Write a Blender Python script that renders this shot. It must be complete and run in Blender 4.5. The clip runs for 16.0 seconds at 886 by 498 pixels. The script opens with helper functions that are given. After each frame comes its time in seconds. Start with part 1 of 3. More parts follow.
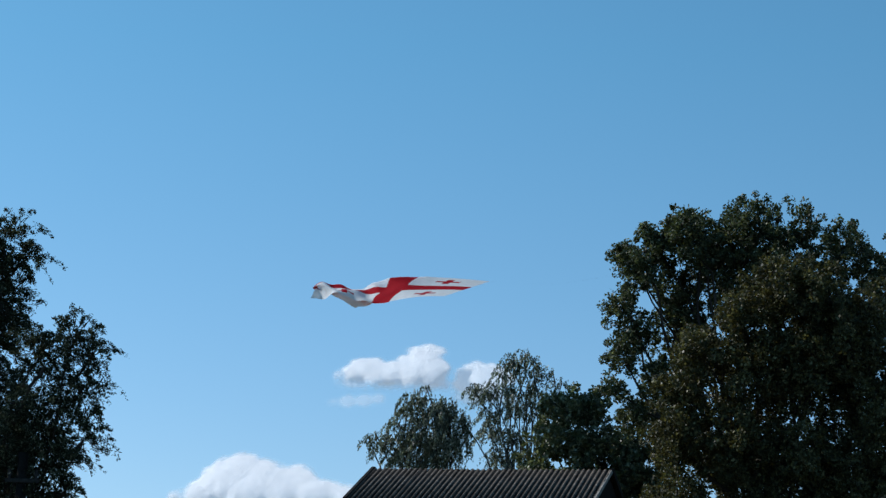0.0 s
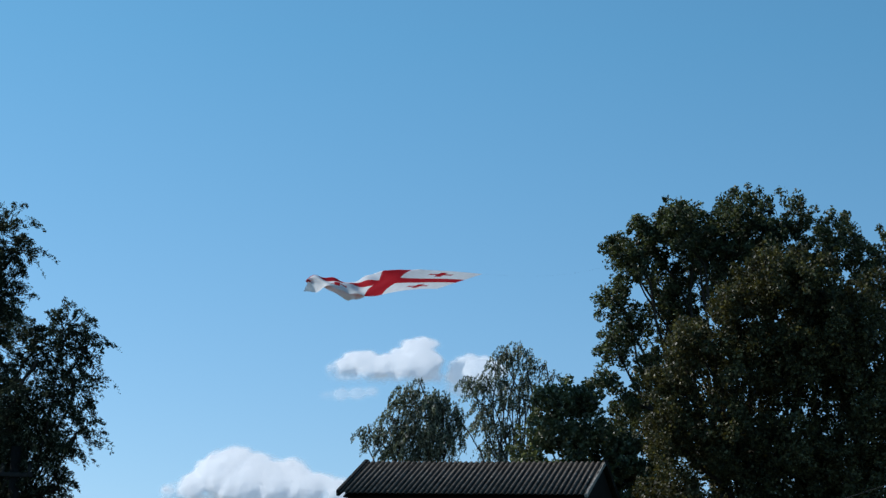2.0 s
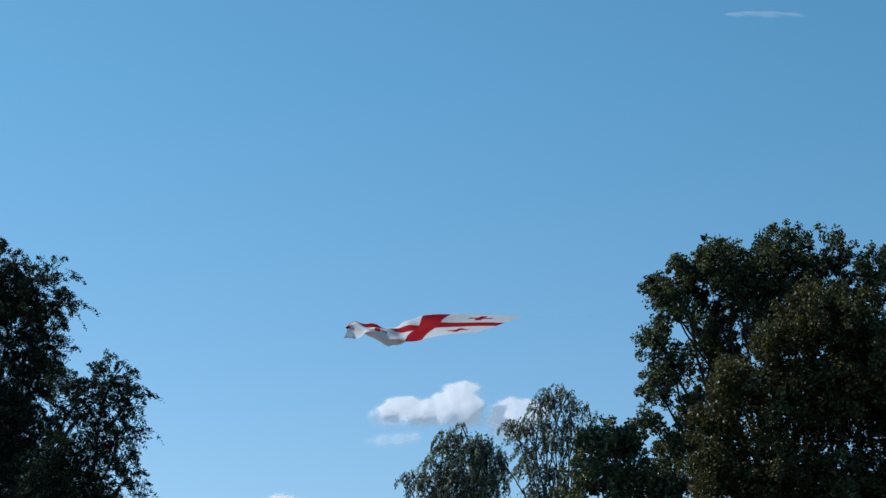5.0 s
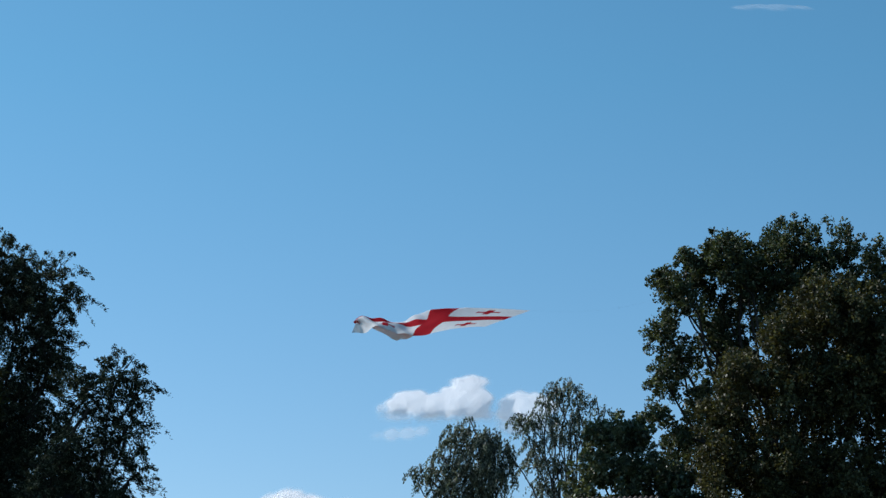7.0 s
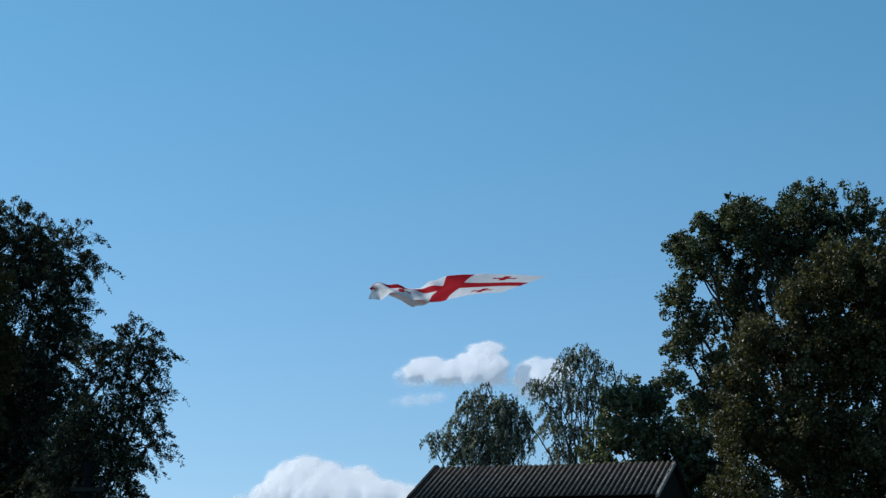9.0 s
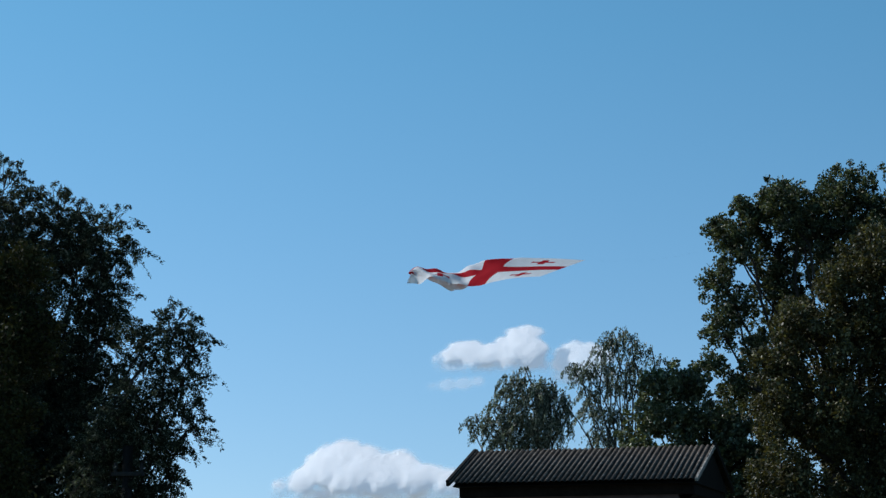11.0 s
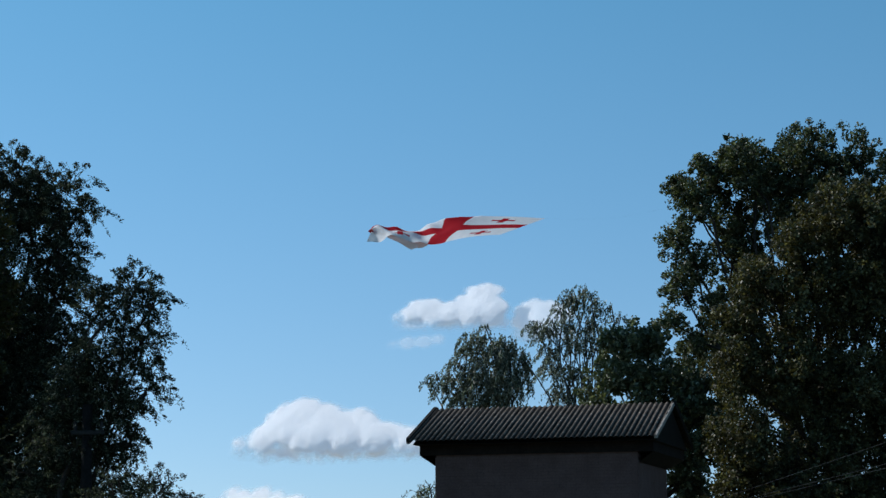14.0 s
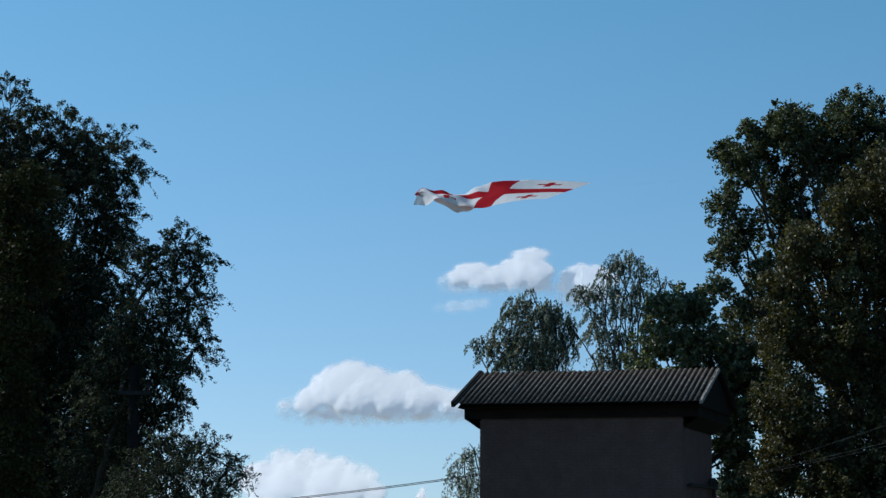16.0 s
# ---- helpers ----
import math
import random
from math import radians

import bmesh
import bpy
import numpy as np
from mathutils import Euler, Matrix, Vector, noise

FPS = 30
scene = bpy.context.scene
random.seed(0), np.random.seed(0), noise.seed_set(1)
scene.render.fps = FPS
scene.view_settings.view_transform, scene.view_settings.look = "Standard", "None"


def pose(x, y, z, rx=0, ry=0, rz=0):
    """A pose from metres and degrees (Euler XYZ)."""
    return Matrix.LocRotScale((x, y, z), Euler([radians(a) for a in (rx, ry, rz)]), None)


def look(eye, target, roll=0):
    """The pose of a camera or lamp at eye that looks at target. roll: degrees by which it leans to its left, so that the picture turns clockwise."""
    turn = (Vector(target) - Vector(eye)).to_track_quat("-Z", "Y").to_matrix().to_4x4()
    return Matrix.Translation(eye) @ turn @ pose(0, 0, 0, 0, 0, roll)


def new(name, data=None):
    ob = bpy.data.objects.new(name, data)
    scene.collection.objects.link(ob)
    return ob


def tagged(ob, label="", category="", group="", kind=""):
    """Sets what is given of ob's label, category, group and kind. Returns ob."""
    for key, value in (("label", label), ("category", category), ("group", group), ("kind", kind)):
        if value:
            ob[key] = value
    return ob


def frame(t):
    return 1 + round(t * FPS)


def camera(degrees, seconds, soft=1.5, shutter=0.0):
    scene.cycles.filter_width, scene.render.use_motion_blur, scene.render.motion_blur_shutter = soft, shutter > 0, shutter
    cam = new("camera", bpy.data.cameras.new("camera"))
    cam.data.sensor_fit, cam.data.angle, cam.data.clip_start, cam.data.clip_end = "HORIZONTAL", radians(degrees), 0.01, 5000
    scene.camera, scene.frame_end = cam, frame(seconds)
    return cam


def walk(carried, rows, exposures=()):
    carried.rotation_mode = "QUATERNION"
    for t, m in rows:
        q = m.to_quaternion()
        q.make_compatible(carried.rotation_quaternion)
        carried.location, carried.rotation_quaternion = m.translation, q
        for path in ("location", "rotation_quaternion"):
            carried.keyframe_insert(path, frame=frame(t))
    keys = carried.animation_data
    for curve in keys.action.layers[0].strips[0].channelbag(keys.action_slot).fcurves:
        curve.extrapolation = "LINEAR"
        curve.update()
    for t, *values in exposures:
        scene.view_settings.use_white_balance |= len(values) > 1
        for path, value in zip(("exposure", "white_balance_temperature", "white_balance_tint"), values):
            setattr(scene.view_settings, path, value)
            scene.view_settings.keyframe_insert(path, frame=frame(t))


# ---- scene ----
cam = camera(24.0, 16.0, soft=1.45)
EYE = (0.0, 0.0, 1.6)


def aim(turn, tilt, roll):
    """The pose of the camera at EYE, turned to its left, tilted up and rolled, in degrees."""
    return pose(*EYE, 90 + tilt, 0, turn) @ pose(0, 0, 0, 0, 0, roll)


# seconds, turn, tilt, roll
PATH = [
    (0.0, -1.614, 10.688, 1.621),
    (0.5, -1.845, 10.641, 1.543),
    (1.0, -1.963, 10.680, 1.493),
    (1.5, -1.946, 10.728, 1.564),
    (2.0, -1.825, 10.493, 1.415),
    (2.5, -1.487, 10.396, 1.055),
    (3.0, -1.202, 10.867, 0.792),
    (3.5, -0.978, 11.375, 0.516),
    (4.0, -0.947, 11.566, 0.414),
    (6.5, -0.371, 11.718, 0.170),
    (7.0, -0.507, 11.524, 0.167),
    (7.5, -0.625, 11.206, 0.198),
    (8.0, -0.560, 10.818, 0.111),
    (8.5, -0.435, 10.669, -0.021),
    (9.0, -0.061, 10.596, 0.008),
    (11.5, 1.056, 9.930, 0.021),
    (12.0, 0.795, 9.680, -0.111),
    (12.5, 0.406, 9.543, -0.140),
    (13.0, 0.310, 9.286, -0.165),
    (13.5, 0.049, 9.167, -0.177),
    (14.0, -0.098, 9.011, -0.188),
    (14.5, -0.004, 8.607, -0.101),
    (15.0, 0.103, 8.549, 0.097),
    (15.5, 0.585, 8.396, 0.294),
    (16.0, 1.182, 8.006, 0.422),
]
STOPS, KELVIN, TINT = -0.2, 5550, 10
walk(cam, [(t, aim(a, b, c)) for t, a, b, c in PATH], [(t, STOPS + more, KELVIN, TINT) for t, more in ((0, -0.05), (7, -0.1), (12.5, -0.11), (14, -0.13), (16, -0.16))])

# ---- light ----
SUN_TO = Vector((-0.69, 0.42, 0.59)).normalized()
world = bpy.data.worlds.new("sky")
scene.world = world
world.use_nodes = True
wn, wl = world.node_tree.nodes, world.node_tree.links
sky = wn.new("ShaderNodeTexSky")
sky.sky_type = "NISHITA"
sky.sun_disc = False
sky.sun_elevation = math.asin(SUN_TO.z)
sky.sun_rotation = math.atan2(SUN_TO.x, SUN_TO.y)
sky.altitude = 1200
sky.air_density = 1.0
sky.dust_density = 1.0
sky.ozone_density = 3.0
# the haze band lies low: the view meets the sky a little higher up
way, raised = wn.new("ShaderNodeTexCoord"), wn.new("ShaderNodeVectorMath")
raised.inputs[1].default_value = (0, 0, 0.055)
wl.new(way.outputs["Generated"], raised.inputs[0])
wl.new(raised.outputs[0], sky.inputs[0])
clear_air = wn.new("ShaderNodeMix")
clear_air.data_type, clear_air.blend_type = "RGBA", "MULTIPLY"
clear_air.inputs[0].default_value = 1.0
part_z, low = wn.new("ShaderNodeSeparateXYZ"), wn.new("ShaderNodeMapRange")
wl.new(way.outputs["Generated"], part_z.inputs[0])
wl.new(part_z.outputs["Z"], low.inputs["Value"])
low.inputs["From Min"].default_value, low.inputs["From Max"].default_value = 0.02, 0.28
air = wn.new("ShaderNodeMix")
air.data_type = "RGBA"
air.inputs[6].default_value = (1.115, 1.06, 0.94, 1)
air.inputs[7].default_value = (0.835, 1.185, 1.015, 1)
wl.new(low.outputs[0], air.inputs[0])
wl.new(air.outputs[2], clear_air.inputs[7])
wl.new(sky.outputs[0], clear_air.inputs[6])
wl.new(clear_air.outputs[2], wn["Background"].inputs[0])
wn["Background"].inputs[1].default_value = 0.13

sun = new("sun", bpy.data.lights.new("sun", "SUN"))
sun.data.energy = 5.0
sun.data.angle = radians(0.53)
sun.data.color = (1.0, 0.9, 0.76)
sun.matrix_world = look(tuple(SUN_TO * 100), (0, 0, 0))


# ---- materials ----
def nodes_of(name):
    m = bpy.data.materials.new(name)
    m.use_nodes = True
    nt = m.node_tree
    return m, nt.nodes, nt.links, nt.nodes["Principled BSDF"]


def ramp(n, stops):
    r = n.new("ShaderNodeValToRGB")
    while len(r.color_ramp.elements) < len(stops):
        r.color_ramp.elements.new(0.5)
    for e, (p, c) in zip(r.color_ramp.elements, stops):
        e.position, e.color = p, (*c, 1)
    return r


def rough_material(name, dark, light, scale, rough=0.85, bump=0.3, fine=8.0, metal=0.0):
    """A surface with stains and grain at two scales and a fine relief."""
    m, n, l, p = nodes_of(name)
    tc = n.new("ShaderNodeTexCoord")
    a, b = n.new("ShaderNodeTexNoise"), n.new("ShaderNodeTexNoise")
    a.inputs["Scale"].default_value, b.inputs["Scale"].default_value = scale, scale * fine
    a.inputs["Detail"].default_value = b.inputs["Detail"].default_value = 6
    for t in (a, b):
        l.new(tc.outputs["Object"], t.inputs["Vector"])
    mix = n.new("ShaderNodeMath")
    mix.operation = "MULTIPLY_ADD"
    mix.inputs[1].default_value = 0.45
    l.new(b.outputs[0], mix.inputs[0])
    half = n.new("ShaderNodeMath")
    half.operation = "MULTIPLY"
    half.inputs[1].default_value = 0.55
    l.new(a.outputs[0], half.inputs[0])
    l.new(half.outputs[0], mix.inputs[2])
    r = ramp(n, [(0.35, dark), (0.65, light)])
    l.new(mix.outputs[0], r.inputs[0])
    l.new(r.outputs[0], p.inputs["Base Color"])
    p.inputs["Roughness"].default_value = rough
    p.inputs["Specular IOR Level"].default_value = 0.12
    p.inputs["Metallic"].default_value = metal
    bp = n.new("ShaderNodeBump")
    bp.inputs["Strength"].default_value = bump
    bp.inputs["Distance"].default_value = 0.02
    l.new(b.outputs[0], bp.inputs["Height"])
    l.new(bp.outputs[0], p.inputs["Normal"])
    return m


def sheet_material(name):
    """Warm grey fibre cement: the shade of the troughs painted in as dark streaks, pale lichen spots on the crowns."""
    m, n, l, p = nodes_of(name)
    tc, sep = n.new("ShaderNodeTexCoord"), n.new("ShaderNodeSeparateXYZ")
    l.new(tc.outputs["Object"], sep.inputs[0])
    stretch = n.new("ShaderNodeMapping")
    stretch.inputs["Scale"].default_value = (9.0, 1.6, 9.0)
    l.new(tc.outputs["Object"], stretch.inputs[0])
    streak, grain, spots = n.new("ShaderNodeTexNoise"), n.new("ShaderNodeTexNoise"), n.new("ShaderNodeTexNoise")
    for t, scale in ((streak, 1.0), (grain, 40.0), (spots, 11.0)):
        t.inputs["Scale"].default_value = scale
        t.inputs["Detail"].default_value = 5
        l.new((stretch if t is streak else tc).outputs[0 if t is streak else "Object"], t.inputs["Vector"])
    # painted trough shade: near-black colour deepens below the crowns, broken by streaks
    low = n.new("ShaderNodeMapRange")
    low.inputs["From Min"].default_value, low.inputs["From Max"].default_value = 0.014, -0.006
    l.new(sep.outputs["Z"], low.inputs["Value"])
    trough_shade = n.new("ShaderNodeMath")
    trough_shade.operation = "MULTIPLY"
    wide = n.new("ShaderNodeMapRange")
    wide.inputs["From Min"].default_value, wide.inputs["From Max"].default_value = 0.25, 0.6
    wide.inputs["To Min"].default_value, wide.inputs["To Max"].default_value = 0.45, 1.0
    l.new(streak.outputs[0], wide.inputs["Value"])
    l.new(low.outputs[0], trough_shade.inputs[0])
    l.new(wide.outputs[0], trough_shade.inputs[1])
    sheet_tone = ramp(n, [(0.3, (0.068, 0.056, 0.046)), (0.6, (0.158, 0.132, 0.107)), (0.72, (0.38, 0.335, 0.28))])
    l.new(spots.outputs[0], sheet_tone.inputs[0])
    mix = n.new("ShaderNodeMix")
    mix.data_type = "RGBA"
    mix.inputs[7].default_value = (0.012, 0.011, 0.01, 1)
    l.new(trough_shade.outputs[0], mix.inputs[0])
    l.new(sheet_tone.outputs[0], mix.inputs[6])
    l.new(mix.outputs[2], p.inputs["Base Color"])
    p.inputs["Roughness"].default_value = 0.92
    p.inputs["Specular IOR Level"].default_value = 0.1
    bp = n.new("ShaderNodeBump")
    bp.inputs["Strength"].default_value, bp.inputs["Distance"].default_value = 0.4, 0.01
    l.new(grain.outputs[0], bp.inputs["Height"])
    l.new(bp.outputs[0], p.inputs["Normal"])
    return m


def leaf_material(name, stops, glow, through_share=0.22, rough=0.6, gloss=0.25):
    """Leaves: each of its own shade, with sun glints where the stops end pale, waxy, and letting some light through."""
    m, n, l, p = nodes_of(name)
    g = n.new("ShaderNodeNewGeometry")
    r = ramp(n, stops)
    l.new(g.outputs["Random Per Island"], r.inputs[0])
    tc, big = n.new("ShaderNodeTexCoord"), n.new("ShaderNodeTexNoise")
    big.inputs["Scale"].default_value = 1.1
    big.inputs["Detail"].default_value = 3
    l.new(tc.outputs["Object"], big.inputs["Vector"])
    hs = n.new("ShaderNodeHueSaturation")
    mr = n.new("ShaderNodeMapRange")
    mr.inputs["To Min"].default_value, mr.inputs["To Max"].default_value = 0.3, 1.95
    l.new(big.outputs[0], mr.inputs["Value"])
    l.new(mr.outputs[0], hs.inputs["Value"])
    l.new(r.outputs[0], hs.inputs["Color"])
    l.new(hs.outputs[0], p.inputs["Base Color"])
    p.inputs["Roughness"].default_value = rough
    p.inputs["Specular IOR Level"].default_value = gloss
    tr = n.new("ShaderNodeBsdfTranslucent")
    tint = n.new("ShaderNodeMix")
    tint.data_type = "RGBA"
    tint.blend_type = "MULTIPLY"
    tint.inputs[0].default_value = 1.0
    tint.inputs[7].default_value = (*glow, 1)
    l.new(hs.outputs[0], tint.inputs[6])
    l.new(tint.outputs[2], tr.inputs["Color"])
    mx = n.new("ShaderNodeMixShader")
    mx.inputs[0].default_value = through_share
    l.new(p.outputs[0], mx.inputs[1])
    l.new(tr.outputs[0], mx.inputs[2])
    l.new(mx.outputs[0], n["Material Output"].inputs["Surface"])
    return m


def cloth_material(name, color):
    m, n, l, p = nodes_of(name)
    tc, t = n.new("ShaderNodeTexCoord"), n.new("ShaderNodeTexNoise")
    t.inputs["Scale"].default_value = 6
    l.new(tc.outputs["Object"], t.inputs["Vector"])
    r = ramp(n, [(0.3, tuple(0.9 * c for c in color)), (0.7, color)])
    l.new(t.outputs[0], r.inputs[0])
    l.new(r.outputs[0], p.inputs["Base Color"])
    p.inputs["Roughness"].default_value = 0.8
    p.inputs["Specular IOR Level"].default_value = 0.08
    tr = n.new("ShaderNodeBsdfTranslucent")
    l.new(r.outputs[0], tr.inputs["Color"])
    mx = n.new("ShaderNodeMixShader")
    mx.inputs[0].default_value = 0.38
    l.new(p.outputs[0], mx.inputs[1])
    l.new(tr.outputs[0], mx.inputs[2])
    l.new(mx.outputs[0], n["Material Output"].inputs["Surface"])
    return m


def cloud_material(name, soft, full):
    """White vapour that thins out towards its torn rim."""
    m, n, l, p = nodes_of(name)
    n.remove(p)
    at = n.new("ShaderNodeAttribute")
    at.attribute_name = "puff"
    tc, t = n.new("ShaderNodeTexCoord"), n.new("ShaderNodeTexNoise")
    t.inputs["Scale"].default_value = 0.11
    t.inputs["Detail"].default_value = 5
    t.inputs["Roughness"].default_value = 0.62
    l.new(tc.outputs["Object"], t.inputs["Vector"])
    add = n.new("ShaderNodeMath")
    add.operation = "MULTIPLY_ADD"
    add.inputs[1].default_value = 0.36
    add.inputs[2].default_value = -0.18
    l.new(t.outputs[0], add.inputs[0])
    s = n.new("ShaderNodeMath")
    l.new(at.outputs["Fac"], s.inputs[0])
    l.new(add.outputs[0], s.inputs[1])
    mr = n.new("ShaderNodeMapRange")
    mr.interpolation_type = "SMOOTHSTEP"
    mr.inputs["From Min"].default_value, mr.inputs["From Max"].default_value = 0.03, soft
    mr.inputs["To Max"].default_value = full
    l.new(s.outputs[0], mr.inputs["Value"])
    d, clear, mx = n.new("ShaderNodeBsdfDiffuse"), n.new("ShaderNodeBsdfTransparent"), n.new("ShaderNodeMixShader")
    d.inputs["Color"].default_value = (0.85, 0.85, 0.85, 1)
    grain, spread, grow, tilt = n.new("ShaderNodeTexWhiteNoise"), n.new("ShaderNodeVectorMath"), n.new("ShaderNodeVectorMath"), n.new("ShaderNodeVectorMath")
    spread.operation, grow.operation = "MULTIPLY_ADD", "SCALE"
    grow.inputs["Scale"].default_value = 37.0
    spread.inputs[1].default_value, spread.inputs[2].default_value = (1.6, 1.6, 1.6), (-0.8, -0.8, -0.8)
    geo = n.new("ShaderNodeNewGeometry")
    l.new(tc.outputs["Object"], grow.inputs[0])
    l.new(grow.outputs[0], grain.inputs["Vector"])
    l.new(grain.outputs["Color"], spread.inputs[0])
    l.new(geo.outputs["Normal"], tilt.inputs[0])
    l.new(spread.outputs[0], tilt.inputs[1])
    even = n.new("ShaderNodeVectorMath")
    even.operation = "NORMALIZE"
    l.new(tilt.outputs[0], even.inputs[0])
    l.new(even.outputs[0], d.inputs["Normal"])
    l.new(mr.outputs[0], mx.inputs[0])
    l.new(clear.outputs[0], mx.inputs[1])
    # added glow in place of sunlight scattered inside the cloud
    em, lit = n.new("ShaderNodeEmission"), n.new("ShaderNodeAddShader")
    em.inputs["Strength"].default_value = 0.3
    em.inputs["Color"].default_value = (0.98, 0.98, 0.96, 1)
    l.new(d.outputs[0], lit.inputs[0])
    l.new(em.outputs[0], lit.inputs[1])
    l.new(lit.outputs[0], mx.inputs[2])
    l.new(mx.outputs[0], n["Material Output"].inputs["Surface"])
    return m


# ground out of view, paled so it throws light up under eaves and crowns
M_GRASS = rough_material("grass", (0.06, 0.065, 0.03), (0.15, 0.145, 0.08), 0.5, 0.95, 0.5)
M_BARK = rough_material("bark", (0.025, 0.02, 0.016), (0.07, 0.058, 0.046), 3, 0.95, 0.8)
M_BIRCH_BARK = rough_material("birch_bark", (0.02, 0.018, 0.016), (0.11, 0.105, 0.098), 4, 0.8, 0.5)
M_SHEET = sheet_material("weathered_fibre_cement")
M_VERGE = rough_material("mortar_verge", (0.12, 0.11, 0.095), (0.42, 0.39, 0.35), 9, 0.9, 0.4)
M_BRICK = rough_material("brown_grey_brick", (0.11, 0.071, 0.065), (0.16, 0.105, 0.095), 3, 0.9, 0.3)
M_MORTAR = rough_material("mortar", (0.103, 0.066, 0.06), (0.15, 0.098, 0.088), 6, 0.95, 0.3)
M_PLASTER = rough_material("dark_cornice_plaster", (0.013, 0.01, 0.009), (0.028, 0.021, 0.018), 2, 0.9, 0.3)
M_WOOD = rough_material("tarred_wood", (0.01, 0.009, 0.008), (0.022, 0.019, 0.017), 3, 0.85, 0.4)
M_STEEL = rough_material("dull_steel", (0.02, 0.019, 0.018), (0.05, 0.047, 0.045), 8, 0.7, 0.1)
M_WIRE = rough_material("weathered_cable", (0.012, 0.012, 0.013), (0.03, 0.03, 0.032), 4, 0.6, 0.1)
M_LINE = rough_material("pale_line", (0.2, 0.3, 0.42), (0.25, 0.36, 0.5), 4, 0.6, 0.1)
M_WHITE = cloth_material("white_nylon", (0.95, 0.95, 0.96))
M_RED = cloth_material("red_nylon", (0.48, 0.003, 0.014))
M_GREEN = cloth_material("green_canvas", (0.02, 0.2, 0.1))
M_CLOUD = cloud_material("cloud_vapour", 1.3, 1.0)
M_SOFT = cloud_material("soft_cloud", 1.5, 0.96)
M_HAZY = cloud_material("hazy_cloud", 1.4, 0.8)
M_WISP = cloud_material("thin_cloud", 1.4, 0.3)
M_FAINT = cloud_material("faint_cloud", 1.9, 0.15)
# pale end stops on oak, linden, maple and birch paint sun glints
L_OAK = leaf_material("oak_leaf", [(0, (0.026, 0.031, 0.014)), (0.7, (0.06, 0.07, 0.032)), (0.9, (0.12, 0.13, 0.07)), (1, (0.3, 0.31, 0.2))], (1.15, 1.2, 0.6), 0.26, 0.5, 0.25)
L_LINDEN = leaf_material("linden_leaf", [(0, (0.026, 0.026, 0.011)), (0.55, (0.062, 0.059, 0.025)), (0.85, (0.1, 0.094, 0.042)), (1, (0.22, 0.205, 0.11))], (1.25, 1.2, 0.5), 0.22, 0.5, 0.2)
L_MAPLE = leaf_material("maple_leaf", [(0, (0.042, 0.052, 0.024)), (0.75, (0.1, 0.114, 0.055)), (1, (0.36, 0.37, 0.26))], (1.1, 1.15, 0.6), 0.28, 0.42, 0.4)
L_BIRCH = leaf_material("birch_leaf", [(0, (0.034, 0.04, 0.024)), (0.6, (0.1, 0.112, 0.074)), (1, (0.42, 0.43, 0.35))], (1.0, 1.1, 0.75), 0.28, 0.42, 0.35)
L_WILLOW = leaf_material("willow_leaf", [(0, (0.015, 0.018, 0.011)), (0.75, (0.043, 0.05, 0.032)), (1, (0.17, 0.18, 0.125))], (1.1, 1.15, 0.75), 0.26, 0.7, 0.1)
L_ASH = leaf_material("ash_leaf", [(0, (0.014, 0.016, 0.007)), (1, (0.045, 0.047, 0.018))], (1.3, 1.2, 0.5), 0.12, 0.75, 0.08)


# ---- mesh helpers ----
def part(name, data, material, parent, label="", smooth=False):
    """Links vertices and faces, or a bmesh, as one mesh under a thing or a part."""
    me = bpy.data.meshes.new(name)
    if isinstance(data, bmesh.types.BMesh):
        data.to_mesh(me)
        data.free()
    else:
        me.from_pydata([tuple(v) for v in data[0]], [], data[1])
    me.materials.append(material)
    if smooth:
        me.shade_smooth()
    ob = new(name, me)
    ob.parent = parent
    return tagged(ob, label=label)


def thing(name, m, label, category, group="", kind=""):
    ob = new(name)
    ob.matrix_world = m
    return tagged(ob, label, category, group, kind)


def box(x0, x1, y0, y1, z0, z1, bevel=0.0):
    bm = bmesh.new()
    bmesh.ops.create_cube(bm, size=1, matrix=Matrix.Translation(((x0 + x1) / 2, (y0 + y1) / 2, (z0 + z1) / 2))
                          @ Matrix.Diagonal((x1 - x0, y1 - y0, z1 - z0, 1)))
    if bevel:
        bmesh.ops.bevel(bm, geom=bm.edges[:], offset=bevel, segments=2, affect="EDGES", profile=0.5)
    return bm


def tubes(paths, sides=7):
    """Round tapering tubes along paths of (point, radius)."""
    vs, fs = [], []
    for path in paths:
        start = len(vs)
        for i, (p, r) in enumerate(path):
            p = Vector(p)
            d = (Vector(path[min(i + 1, len(path) - 1)][0]) - Vector(path[max(i - 1, 0)][0])).normalized()
            a = (Vector((1, 0.13, 0)) - d * d.dot(Vector((1, 0.13, 0))))
            a = a.normalized() if a.length > 0.05 else d.orthogonal().normalized()
            b = d.cross(a)
            for k in range(sides):
                w = 2 * math.pi * k / sides
                vs.append(p + (a * math.cos(w) + b * math.sin(w)) * r)
        for i in range(len(path) - 1):
            for k in range(sides):
                a0, b0 = start + i * sides + k, start + i * sides + (k + 1) % sides
                fs.append((a0, b0, b0 + sides, a0 + sides))
        fs.append(tuple(start + k for k in reversed(range(sides))))
        fs.append(tuple(start + (len(path) - 1) * sides + k for k in range(sides)))
    return vs, fs


